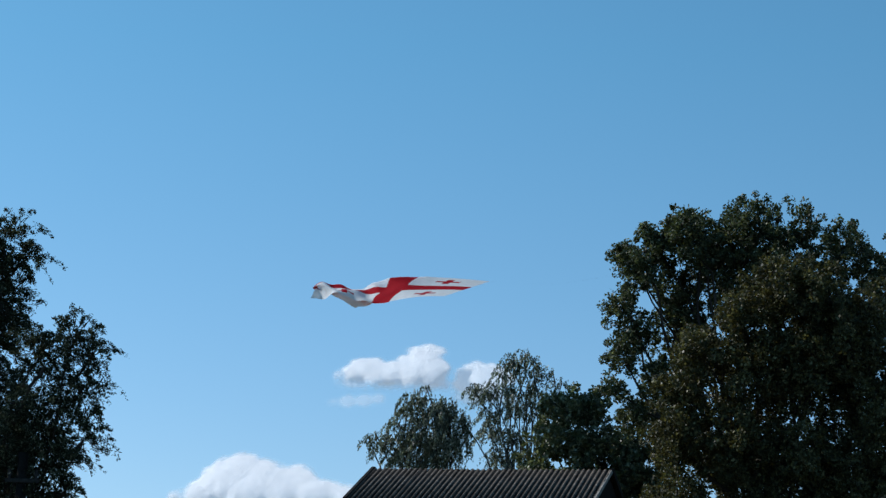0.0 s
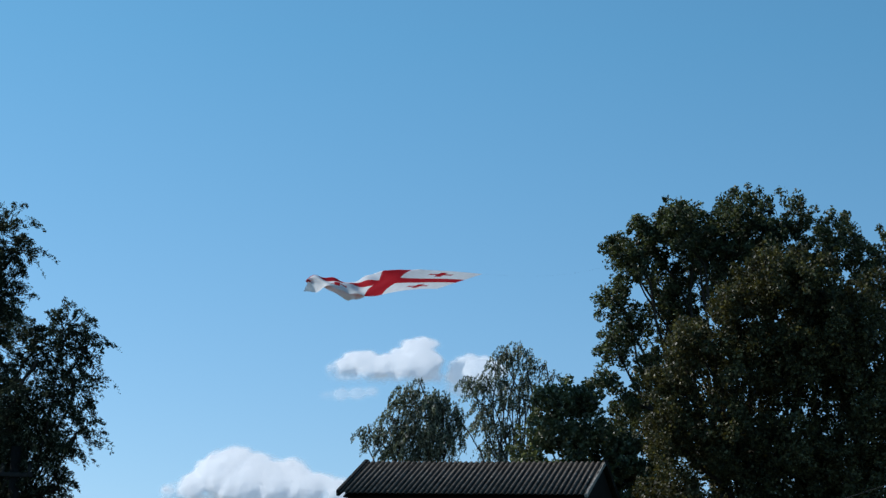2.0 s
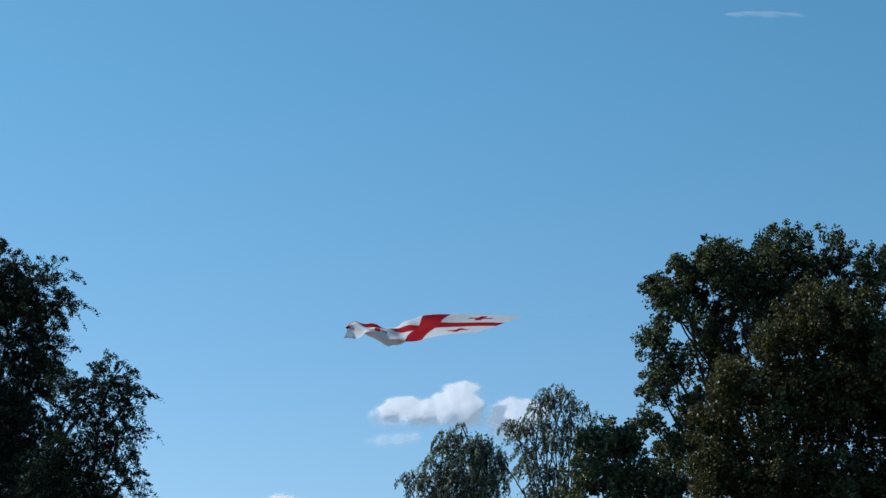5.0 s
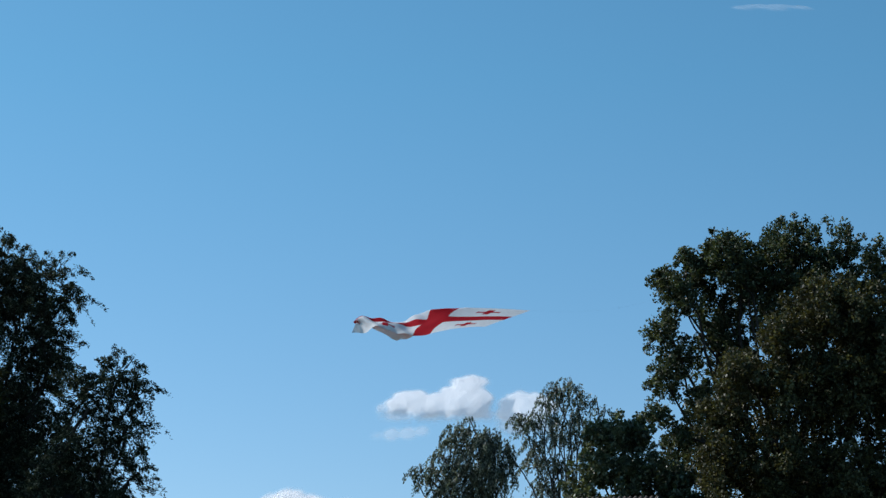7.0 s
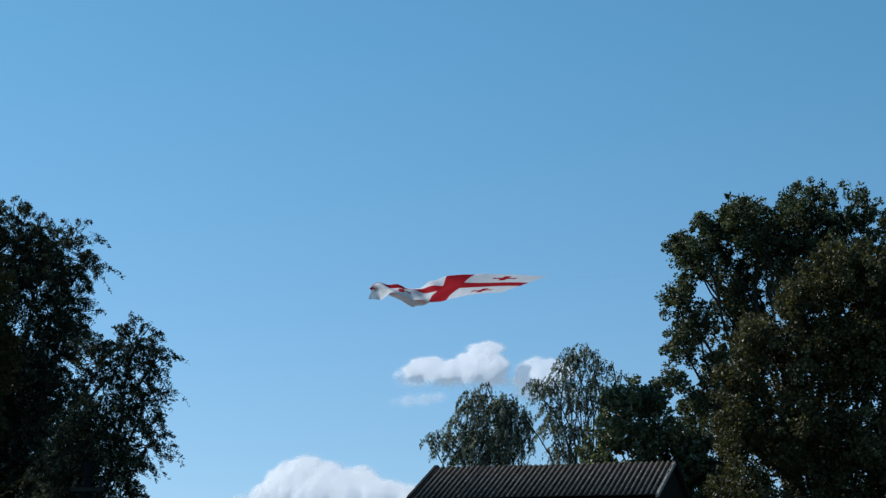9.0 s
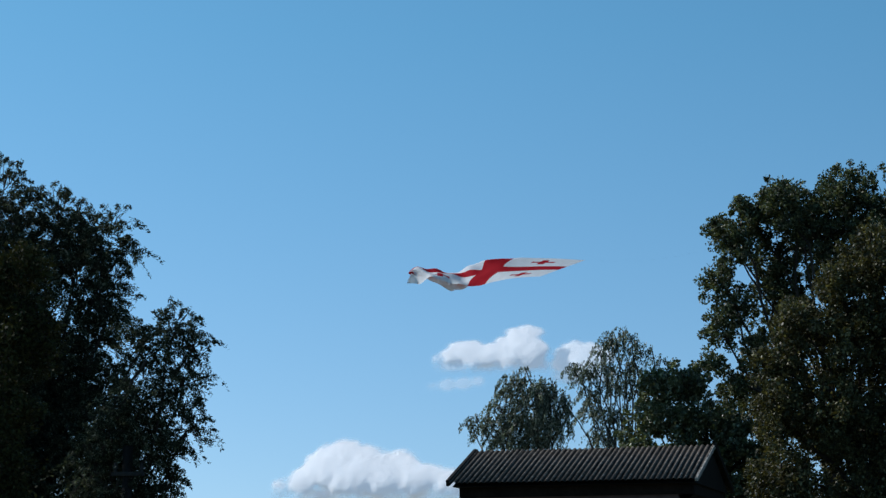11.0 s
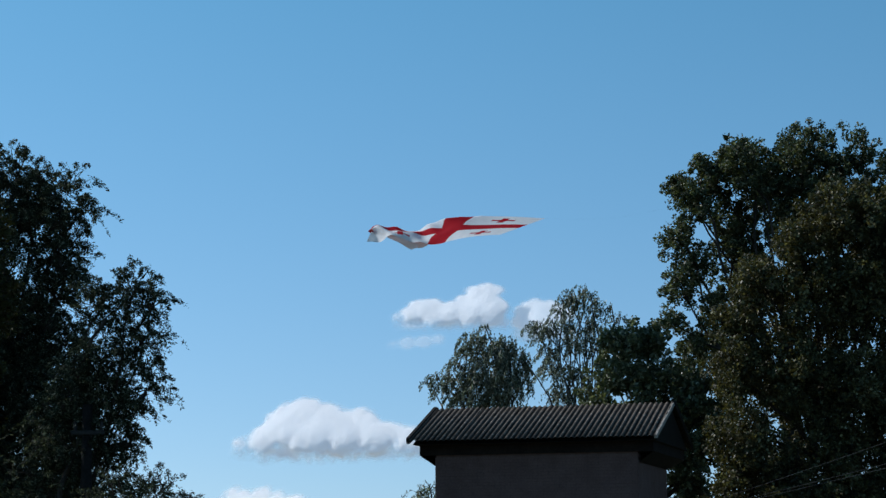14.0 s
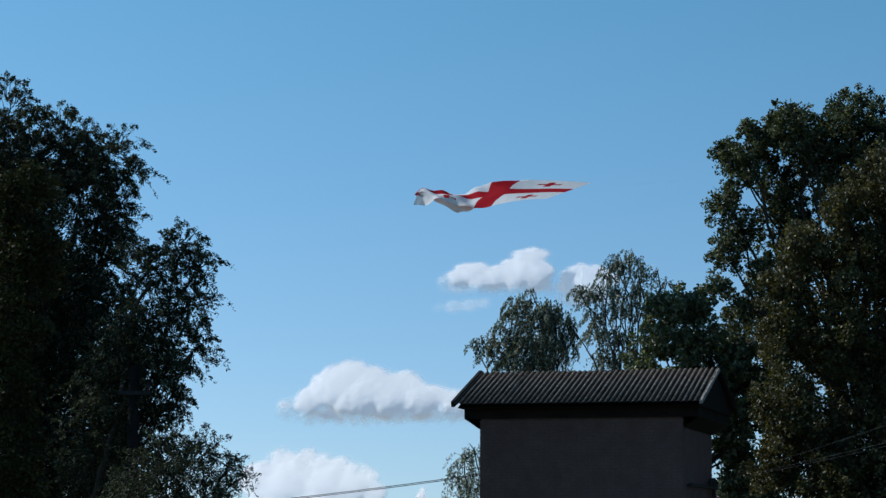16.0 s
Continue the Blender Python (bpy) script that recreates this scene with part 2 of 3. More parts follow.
def bend(p, q, r0, r1, rng, sag=0.08, steps=6):
    """A crooked, tapering limb from p to q."""
    p, q = Vector(p), Vector(q)
    out, n = [], (q - p).length
    off = Vector((rng.uniform(-1, 1), rng.uniform(-1, 1), rng.uniform(0, 1))) * n * sag * 2
    for i in range(steps + 1):
        t = i / steps
        w = Vector(rng.uniform(-1, 1, 3)) * n * 0.02 * (0 < i < steps)
        out.append((p.lerp(q, t) + off * math.sin(math.pi * t) + w, r0 + (r1 - r0) * t ** 0.7))
    return out


# ---- trees ----
def leaf_mesh(name, centre, along, across, material, parent, round_leaf, label):
    """One mesh of many leaves: pointed ones of four corners or rounder ones of six."""
    if round_leaf:
        rim = [(0.0, 0.0), (0.28, 0.46), (0.72, 0.4), (1.0, 0.0), (0.72, -0.4), (0.28, -0.46)]
    else:
        rim = [(0.0, 0.0), (0.45, 0.5), (1.0, 0.0), (0.45, -0.5)]
    k, n = len(rim), len(centre)
    v = np.stack([centre + along * (a - 0.5) + across * b for a, b in rim], 1).reshape(-1, 3)
    me = bpy.data.meshes.new(name)
    me.vertices.add(n * k)
    me.vertices.foreach_set("co", v.astype(np.float32).ravel())
    me.loops.add(n * k)
    me.loops.foreach_set("vertex_index", np.arange(n * k, dtype=np.int32))
    me.polygons.add(n)
    me.polygons.foreach_set("loop_start", np.arange(0, n * k, k, dtype=np.int32))
    me.update(calc_edges=True)
    me.materials.append(material)
    ob = new(name, me)
    ob.parent = parent
    return tagged(ob, label=label, kind="stuff")


def unit(a):
    return a / np.maximum(np.linalg.norm(a, axis=1, keepdims=True), 1e-6)


def tree(name, base, lobes, label, leaf, bark, seed, density=16, per=26, size=(0.11, 0.07), tuft=0.16, deep=1.6,
         weeping=0.0, shoot=0.0, round_leaf=True, trunk=0.3, lean=0.0, twigs=3, rag=0.35, stems=()):
    """A tree from its base and the lobes of its crown (offset x, y, height, radius): trunk, limbs, twigs and leaves.
    density: tufts to the square metre of a lobe; weeping, shoot: length of hanging or of spreading shoots."""
    rng = np.random.default_rng(seed)
    root = thing(name, pose(base[0], base[1], 0), label, "tree")
    top = max(z for _, _, z, _ in lobes)
    fork = top * 0.42
    mid = np.array([(x, y, z) for x, y, z, _ in lobes]).mean(0)
    crotch = Vector((mid[0] * 0.35 + lean, mid[1] * 0.3, fork))
    limbs = [bend(a, b, r, 0.6 * r, rng, 0.02, 5) for a, b, r in stems]
    part("trunk", tubes([[((0, 0, -0.2), trunk * 1.35), ((0, 0, 0.25), trunk * 1.08)] +
                         bend((0, 0, 0.6), crotch, trunk, trunk * 0.72, rng, 0.02, 7)], 12), bark, root, smooth=True)
    shoots, cs, als, acs = [], [], [], []
    for x, y, z, r in lobes:
        c = Vector((x, y, z))
        foot = crotch if z > fork else Vector((crotch.x * 0.5, 0, max(0.8, z - 0.8)))
        limbs.append(bend(foot, c, trunk * 0.24, 0.02, rng, 0.06, 7))
        count = max(6, int(density * math.pi * r * r))
        d = unit(rng.normal(size=(count, 3)))
        reach = rng.uniform(0, 1, count) ** 0.42
        wob = np.array([noise.noise(Vector(q) * 1.7 + Vector((x, z, seed))) for q in d])
        reach = np.minimum(reach * (1 + rag * wob * 1.6), 1.15)
        p = np.array(c) + d * reach[:, None] * np.array([r, r * deep, r])
        for q in p[rng.permutation(count)[:int(twigs * (1 + 2 * r))]]:
            shoots.append(bend(c + (Vector(q) - c) * 0.1, q, 0.016, 0.005, rng, 0.05, 4))
        for q, far in zip(p, reach):
            if far > 0.9:
                shoots.append(bend(c + (Vector(q) - c) * 0.55, q, 0.013, 0.005, rng, 0.06, 3))
        for q, o in zip(p, d):
            m = 2 + rng.poisson(per)
            if weeping > 0:
                s = np.sort(rng.uniform(0, 1, m)) * weeping * rng.uniform(0.5, 1.3)
                way = np.array([o[0] * 0.9 - 0.35, o[1] * 0.9, 0.0])
                at = q + way * (1 - np.exp(-2 * s))[:, None] * 0.5 + np.array([0, 0, -1.0]) * s[:, None] ** 1.2
                at = at + rng.normal(size=(m, 3)) * 0.028
                ax = rng.normal(size=(m, 3)) * 0.38 + np.array([-0.15, 0, -0.9])
            elif shoot > 0:
                s = np.sort(rng.uniform(0, 1, m)) * shoot * rng.uniform(0.5, 1.4)
                way = o * 0.9 + rng.normal(size=3) * 0.5 + np.array([0, 0, 0.35])
                way = way / np.linalg.norm(way)
                at = q + way * s[:, None] + np.array([0, 0, -0.55]) * (s[:, None] ** 2) / shoot
                at = at + rng.normal(size=(m, 3)) * 0.022 * (1 + 0.8 * (1 - s / s.max() if m else 0))[:, None]
                ax = rng.normal(size=(m, 3)) * 0.6 + way * 0.8 + np.array([0, 0, -0.3])
            else:
                at = q + unit(rng.normal(size=(m, 3))) * (rng.uniform(0, 1, (m, 1)) ** 0.4) * tuft * 1.7 * rng.uniform(0.6, 1.25)
                ax = rng.normal(size=(m, 3)) + o * 0.7
            ax = unit(ax)
            nb = unit(np.cross(ax, rng.normal(size=(m, 3)) + np.array([0, 0, 0.8])))
            g = rng.uniform(0.6, 1.25, (m, 1))
            cs.append(at)
            als.append(ax * size[0] * g)
            acs.append(nb * size[1] * g)
    for limb in limbs:
        part("limb", tubes([limb], 7), bark, root, smooth=True)
    tagged(part("branchwork", tubes(shoots, 4), bark, root, smooth=True), kind="stuff")
    leaf_mesh("crown", np.concatenate(cs), np.concatenate(als), np.concatenate(acs), leaf, root, round_leaf, "")
    return root


# ---- ground ----
def ground():
    vs, fs, rings, sides = [(0, 0, 0)], [], (10, 30, 60, 120, 300, 900, 2500, 4800), 48
    for r in rings:
        for k in range(sides):
            w = 2 * math.pi * k / sides
            x, y = r * math.cos(w), r * math.sin(w)
            vs.append((x, y, 0))
    for k in range(sides):
        fs.append((0, 1 + k, 1 + (k + 1) % sides))
        for i in range(len(rings) - 1):
            a, b = 1 + i * sides + k, 1 + i * sides + (k + 1) % sides
            fs.append((a, a + sides, b + sides, b))
    ob = part("ground", (vs, fs), M_GRASS, None)
    tagged(ob, "unseen grass ground, made pale to bounce light up", "ground", kind="structure")


ground()

# ---- transformer house ----
H_POSE = pose(2.066, 47.731, 0, 0, 0, -16.4)
HALF, EAVE, RUN, RISE = 2.9, 4.784, 2.28, 0.905
WALL_U, WALL_V0, WALL_V1, WALL_TOP = 2.41, 0.45, 4.11, 4.22


def sheet_mesh(width, length, pitch=1.16 / 9, amp=0.021, thick=0.008):
    """A corrugated sheet: x across its waves, y up its slope."""
    nx, vs, fs = int(width / pitch * 10), [], []
    for side in (0, 1):
        for j in range(2):
            for i in range(nx + 1):
                x = width * i / nx
                vs.append((x, j * length, amp * math.cos(2 * math.pi * x / pitch) - side * thick))
    row, block = nx + 1, 2 * (nx + 1)
    for i in range(nx):
        fs.append((i, i + 1, row + i + 1, row + i))
        fs.append((block + i + 1, block + i, block + row + i, block + row + i + 1))
        fs.append((i + 1, i, block + i, block + i + 1))
        fs.append((row + i, row + i + 1, block + row + i + 1, block + row + i))
    for i in (0, nx):
        fs.append((i, row + i, block + row + i, block + i))
    return vs, fs


def crumbled(run):
    """A mortar verge, thick and broken at its lower end and worn thin towards the ridge."""
    rng, vs, fs, n = np.random.default_rng(23), [], [], 34
    for i in range(n + 1):
        t = i / n
        w = 0.03 + 0.035 * (1 - t) * rng.uniform(0.3, 1.3) + rng.uniform(-0.012, 0.012)
        h = 0.03 + 0.022 * (1 - t) * rng.uniform(0, 1) + rng.uniform(-0.012, 0.012)
        y = -0.04 + (run + 0.02) * t
        vs += [(-w, y, -0.05), (0.012, y, -0.05), (0.012 - rng.uniform(0, 0.012), y, h), (-w * 0.8, y, h * rng.uniform(0.7, 1.0))]
    for i in range(n):
        for k in range(4):
            a, b = 4 * i + k, 4 * i + (k + 1) % 4
            fs.append((a, b, b + 4, a + 4))
    return vs, fs + [(3, 2, 1, 0), (4 * n, 4 * n + 1, 4 * n + 2, 4 * n + 3)]


def house():
    root = thing("transformer_house", H_POSE, "small dark brick transformer house with dark corrugated gable roof", "building")
    slope = math.atan2(RISE, RUN)
    run = math.hypot(RISE, RUN)
    roof = part("roof", ([(-HALF + .06, .06, EAVE - .09), (HALF - .06, .06, EAVE - .09), (HALF - .06, RUN, EAVE + RISE - .06), (-HALF + .06, RUN, EAVE + RISE - .06),
                          (-HALF + .06, 2 * RUN - .06, EAVE - .09), (HALF - .06, 2 * RUN - .06, EAVE - .09)],
                         [(0, 1, 2, 3), (3, 2, 5, 4), (0, 3, 4), (1, 5, 2), (0, 4, 5, 1)]), M_WOOD, root, "dark boarded gable roof body")
    rng = np.random.default_rng(5)
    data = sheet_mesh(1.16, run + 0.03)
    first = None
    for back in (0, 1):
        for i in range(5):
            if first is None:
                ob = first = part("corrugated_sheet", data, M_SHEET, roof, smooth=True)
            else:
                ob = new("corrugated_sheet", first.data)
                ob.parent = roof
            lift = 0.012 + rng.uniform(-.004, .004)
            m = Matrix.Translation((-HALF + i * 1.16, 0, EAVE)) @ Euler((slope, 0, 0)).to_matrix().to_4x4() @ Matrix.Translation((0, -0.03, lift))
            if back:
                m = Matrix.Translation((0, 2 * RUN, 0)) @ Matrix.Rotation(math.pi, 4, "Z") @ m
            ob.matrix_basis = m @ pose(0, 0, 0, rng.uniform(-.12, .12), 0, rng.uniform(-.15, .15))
    # verge strips along both gables
    for sx in (-1, 1):
        for back in (0, 1):
            lit = sx > 0 and not back
            bm = crumbled(run) if lit else box(-0.04, 0.045, -0.03, run - 0.02, -0.07, 0.075, 0.012)
            v = part("verge_strip", bm, M_VERGE if lit else M_WOOD, roof, "pale mortar verge" if lit else "")
            m = Matrix.Translation((sx * (HALF + 0.03), 0, EAVE)) @ Euler((slope, 0, 0)).to_matrix().to_4x4()
            if back:
                m = Matrix.Translation((0, 2 * RUN, 0)) @ Matrix.Rotation(math.pi, 4, "Z") @ Matrix.Translation((-2 * sx * (HALF + 0.03), 0, 0)) @ m
            v.matrix_basis = m
    # cornice: boxed band with a sloping underside
    o = 0.36
    def ring(d, z):
        front = WALL_V0 - min(d, 0.05)
        return [(-WALL_U - d, front, z), (WALL_U + d, front, z), (WALL_U + d, WALL_V1 + d, z), (-WALL_U - d, WALL_V1 + d, z)]
    def band(low, high, lid):
        vs = low + high
        fs = [(k, (k + 1) % 4, 4 + (k + 1) % 4, 4 + k) for k in range(4)]
        return vs, fs + [(4, 5, 6, 7)] * lid
    cornice = part("cornice", band(ring(o, WALL_TOP + .24), ring(o, EAVE - .075), 1), M_PLASTER, root, "dark plastered cornice")
    vs, fs = band(ring(0.004, WALL_TOP), ring(o - 0.004, WALL_TOP + .242), 1)
    part("corbel", (vs, fs[1:]), M_PLASTER, cornice)
    # walls
    wall = part("wall", box(-WALL_U + .02, WALL_U - .02, WALL_V0 + .02, WALL_V1 - .02, 0, WALL_TOP + 0.3), M_MORTAR, root, "brown-grey brick wall")
    # bricks in running bond, front and gable sides
    vs, fs = [], []
    def brick(m, w):
        n0 = len(vs)
        h, dep, b = 0.068, 0.006, 0.003
        for (x, z, y) in ((0, 0, 0), (w, 0, 0), (w, h, 0), (0, h, 0), (b, b, -dep), (w - b, b, -dep), (w - b, h - b, -dep), (b, h - b, -dep)):
            vs.append(m @ Vector((x, y, z)))
        for f in ((4, 5, 6, 7), (0, 1, 5, 4), (1, 2, 6, 5), (2, 3, 7, 6), (3, 0, 4, 7)):
            fs.append(tuple(n0 + k for k in f))
    sides = [(Matrix.Translation((-WALL_U, WALL_V0 + .02, 0)), 2 * WALL_U),
             (Matrix.Translation((WALL_U - .02, WALL_V0, 0)) @ Matrix.Rotation(math.pi / 2, 4, "Z"), WALL_V1 - WALL_V0),
             (Matrix.Translation((-WALL_U + .02, WALL_V1, 0)) @ Matrix.Rotation(-math.pi / 2, 4, "Z"), WALL_V1 - WALL_V0)]
    for m, length in sides:
        for c in range(int((WALL_TOP + .24) / 0.075)):
            x = -0.13 * (c % 2)
            while x < length:
                x0, x1 = max(x, 0), min(x + 0.25, length)
                if x1 - x0 > 0.03:
                    brick(m @ Matrix.Translation((x0, rng.uniform(-.004, .003), c * 0.075)), x1 - x0)
                x += 0.26
    tagged(part("brickwork", (vs, fs), M_BRICK, wall), kind="stuff")
    # line bracket with insulators at the corner
    br = part("line_bracket", box(2.47, 2.53, 0.75, 4.2, 2.9, 2.97, 0.008), M_STEEL, root, "dark steel line bracket")
    part("bracket_post", box(2.455, 2.545, 3.7, 3.79, 2.7, 3.18, 0.008), M_STEEL, br)
    for v in (0.9, 2.4, 3.9):
        part("bracket_stay", box(2.38, 2.5, v, v + 0.05, 2.91, 2.96), M_STEEL, br)
    for v in (3.3, 3.55, 4.05):
        bm = bmesh.new()
        for z, r in ((3.0, .05), (3.06, .065), (3.12, .05)):
            bmesh.ops.create_cone(bm, cap_ends=True, segments=12, radius1=r, radius2=r * .7, depth=.06, matrix=Matrix.Translation((2.5, v, z)))
        part("insulator", bm, M_STEEL, br)


house()

# ---- the trees round it ----
OAK_SHOULDER = [(-3.7, 0.3, 13.0, 0.42), (-3.0, 0.3, 13.6, 0.42), (-2.2, 0.3, 14.0, 0.42), (-1.6, 0.3, 14.1, 0.42)]
tree("oak", (10.7, 60.0), [(-3.3, 0, 12.5, 0.79), (-3.7, 0, 11.4, 0.57), (-1.7, 0, 13.5, 0.94), (0.1, 1, 14.2, 0.91), (1.3, 0, 13.7, 0.88), (2.8, 0, 13.2, 0.94), (4.3, 0, 12.5, 1.13), (-1.9, 1, 12.2, 0.76), (-0.4, 1, 12.5, 1.13), (1.3, 1, 12.0, 1.36), (-3.7, 0, 10.0, 0.61), (2.9, 1, 11.2, 1.51), (-4.1, -0.5, 8.9, 0.45), (-3.2, 0, 8.4, 0.68), (-3.7, 0, 7.4, 0.68), (-1.5, 1.5, 10.4, 1.06), (-2.5, 0.5, 13.1, 0.68), (-0.9, 1, 13.4, 0.76), (0.7, 1, 13.2, 0.91), (-2.3, 1.5, 7.9, 0.91), (-3.2, 0.5, 10.7, 0.61), (-2.6, 0.5, 9.4, 0.61), (-2.1, 1, 11.4, 0.57), (-1.5, 1.2, 11.2, 0.64)] + OAK_SHOULDER,
     "tall dark green oak tree with gaps in its crown", L_OAK, M_BARK, 11, density=42, per=48, size=(0.1, 0.07), tuft=0.11, trunk=0.38, rag=0.5, twigs=6, round_leaf=False)
tree("linden", (9.9, 52.0), [(-0.0, 0, 10.6, 0.87), (1.0, 0, 10.6, 0.93), (-0.9, 0, 10.0, 0.63), (-1.8, 0, 9.0, 0.68), (-2.4, 0, 8.0, 0.68), (-0.4, 0.5, 8.7, 1.27), (1.3, 0.5, 8.7, 1.41), (2.3, 0, 9.5, 1.27), (3.1, 0, 7.5, 1.55), (-2.5, 0, 6.6, 0.79), (-1.1, 0.5, 6.5, 1.34), (0.6, 0.5, 6.1, 1.55), (2.2, 0, 5.6, 1.55), (-2.5, 0, 5.1, 0.85), (-1.9, 0, 4.2, 1.06), (-0.2, 0, 3.9, 1.41), (1.6, 0, 3.7, 1.41), (-2.8, 0, 3.5, 0.63), (-1.2, 0, 2.7, 1.34), (0.7, 0, 2.3, 1.41)],
     "broad olive green tree with thick dusty foliage", L_LINDEN, M_BARK, 12, density=60, per=54, size=(0.09, 0.07), tuft=0.125, trunk=0.34, round_leaf=False)
tree("maple", (5.8, 58.0), [(-0.6, 0, 8.0, 0.72), (0.1, 0, 8.2, 0.53), (-1.0, 0, 7.2, 0.63), (-0.0, 0, 7.0, 0.86), (0.9, 0, 6.2, 0.71), (-1.4, 0, 6.4, 0.57), (1.1, 0, 5.0, 0.66), (1.2, 0, 3.9, 0.66), (-0.3, 0, 5.6, 1.1), (1.0, 0, 4.4, 0.5), (1.6, 0, 3.1, 0.79), (1.7, 0, 5.3, 0.66), (1.1, 0, 2.7, 0.94), (1.4, 0, 6.6, 0.66), (-1.5, 0, 5.5, 0.65), (-0.9, 0, 5.0, 0.7), (1.9, 0, 6.1, 0.5)],
     "rounded green tree beside the house roof", L_MAPLE, M_BARK, 13, density=50, per=40, size=(0.105, 0.08), tuft=0.12, trunk=0.2, rag=0.5)
tree("birch", (1.5, 68.0), [(-0.0, 0, 9.8, 0.13), (-0.5, 0, 9.5, 0.26), (0.0, 0, 9.4, 0.29), (0.5, 0, 9.3, 0.33), (0.9, 0, 9.2, 0.26), (-0.6, 0, 9.0, 0.29), (0.2, 0, 8.9, 0.55), (0.8, 0, 8.7, 0.46), (1.2, 0, 8.9, 0.26), (1.4, 0, 8.5, 0.22), (-0.9, 0, 8.6, 0.22), (-0.6, 0, 8.2, 0.41), (-1.2, 0, 8.1, 0.26), (-1.6, 0, 8.2, 0.17), (-1.8, 0, 8.1, 0.11), (-1.4, 0, 7.9, 0.18), (0.0, 0, 8.1, 0.65), (0.8, 0, 8.1, 0.55), (1.3, 0, 8.0, 0.22), (-0.7, 0, 7.6, 0.46), (0.2, 0, 7.5, 0.55), (0.9, 0, 7.5, 0.37)],
     "grey-green weeping birch behind the house roof", L_BIRCH, M_BIRCH_BARK, 14, density=78, per=34, size=(0.095, 0.042), weeping=0.6, round_leaf=False, trunk=0.12, rag=0.75, twigs=2)
tree("birch", (5.0, 72.0), [(0.0, 0, 11.6, 0.23), (-0.4, 0, 11.4, 0.27), (0.3, 0, 11.4, 0.23), (-0.7, 0, 11.2, 0.2), (-0.8, 0, 10.9, 0.23), (-0.2, 0, 11.0, 0.35), (0.5, 0, 11.1, 0.27), (1.0, 0, 10.9, 0.21), (1.3, 0, 10.6, 0.18), (-1.1, 0, 10.5, 0.23), (-1.5, 0, 10.4, 0.23), (-1.8, 0, 10.3, 0.12), (-1.3, 0, 10.0, 0.35), (-0.6, 0, 10.3, 0.39), (0.2, 0, 10.4, 0.43), (-1.1, 0, 9.4, 0.39), (-0.3, 0, 9.7, 0.43), (0.4, 0, 9.7, 0.35), (-1.3, 0, 8.8, 0.31), (-0.7, 0, 8.8, 0.43), (-0.2, 0, 8.8, 0.35), (-1.0, 0, 8.1, 0.29), (-0.5, 0, 8.0, 0.39)],
     "pale grey-green birch with thin drooping branches", L_BIRCH, M_BIRCH_BARK, 15, density=70, per=30, size=(0.095, 0.04), weeping=0.5, round_leaf=False, trunk=0.13, rag=0.55, twigs=2, stems=(((-0.2, 0.0, 5.2), (-1.15, -0.5, 7.5), 0.05), ((-1.15, -0.5, 7.5), (-1.92, -0.6, 8.8), 0.03)))
tree("birch", (-0.2, 64.0), [(-0.4, 0, 4.1, 0.42), (-0.6, 0, 3.5, 0.42), (0.0, 0, 3.3, 0.62), (-0.1, 0, 4.3, 0.35)],
     "small weeping birch beside the house wall", L_BIRCH, M_BIRCH_BARK, 16, density=45, per=36, size=(0.075, 0.034), weeping=0.8, round_leaf=False, trunk=0.1, rag=0.6, twigs=8)
tree("willow", (-9.7, 45.0), [(-0.9, 0, 10.7, 0.88), (0.4, 0, 10.3, 0.71), (1.4, 0, 9.9, 0.67), (-1.0, 0.4, 9.0, 1.34), (0.8, 0.2, 8.8, 1.04), (-0.2, 0.4, 7.2, 1.46), (1.3, 0, 7.7, 0.63), (-0.7, 0.4, 5.2, 1.59), (0.9, 0.2, 6.0, 0.98), (-1.3, 0.3, 3.4, 1.59), (0.6, 0.2, 4.0, 1.28), (-2.1, 0, 9.9, 1.1), (1.9, 0, 9.6, 0.34), (1.4, 0.2, 8.6, 0.67), (0.8, 0.3, 9.7, 0.73), (-0.5, 0.5, 9.9, 0.98), (1.5, 0.3, 6.7, 0.73), (1.3, 0.3, 5.0, 0.85), (1.7, 0.3, 3.4, 0.85), (-0.6, 0.6, 6.2, 1.46), (-0.9, 0.6, 4.3, 1.59), (0.6, 0.5, 5.2, 1.1), (0.3, 0.4, 7.0, 1.1), (-1.2, 0.5, 7.0, 1.22), (-0.1, 0.5, 3.0, 1.46), (1.3, 0.4, 2.8, 1.1)],
     "tall dense dark willow with silvery top leaves", L_WILLOW, M_BARK, 17, density=82, per=58, size=(0.078, 0.028), shoot=0.34, round_leaf=False, trunk=0.24, rag=0.55)
tree("willow", (-7.33, 42.0), [(1.1, 0, 7.4, 0.52), (1.5, 0, 7.1, 0.32), (0.5, 0, 7.1, 0.57), (1.3, 0, 6.3, 0.55), (0.5, 0, 6.0, 0.68), (1.4, 0, 5.4, 0.39), (0.7, 0, 4.9, 0.68), (1.1, 0, 4.3, 0.36), (0.0, 0, 4.3, 0.57), (-0.1, 0, 5.4, 0.57), (0.6, 0.2, 4.1, 0.5), (0.4, 0.2, 5.3, 0.6), (-0.4, 0.3, 4.6, 0.7), (-0.5, 0.3, 3.4, 0.8), (0.7, 0.2, 3.3, 0.5)],
     "loose willow with drooping branches and open gaps", L_WILLOW, M_BARK, 18, density=88, per=50, size=(0.08, 0.028), shoot=0.38, round_leaf=False, trunk=0.1, rag=0.5, twigs=8, stems=(((-0.41, -0.5, 2.4), (-0.1, -0.5, 3.67), 0.08), ((-0.1, -0.5, 3.67), (0.19, -0.5, 4.5), 0.06), ((0.07, -0.5, 5.6), (0.61, -0.4, 6.8), 0.05)))
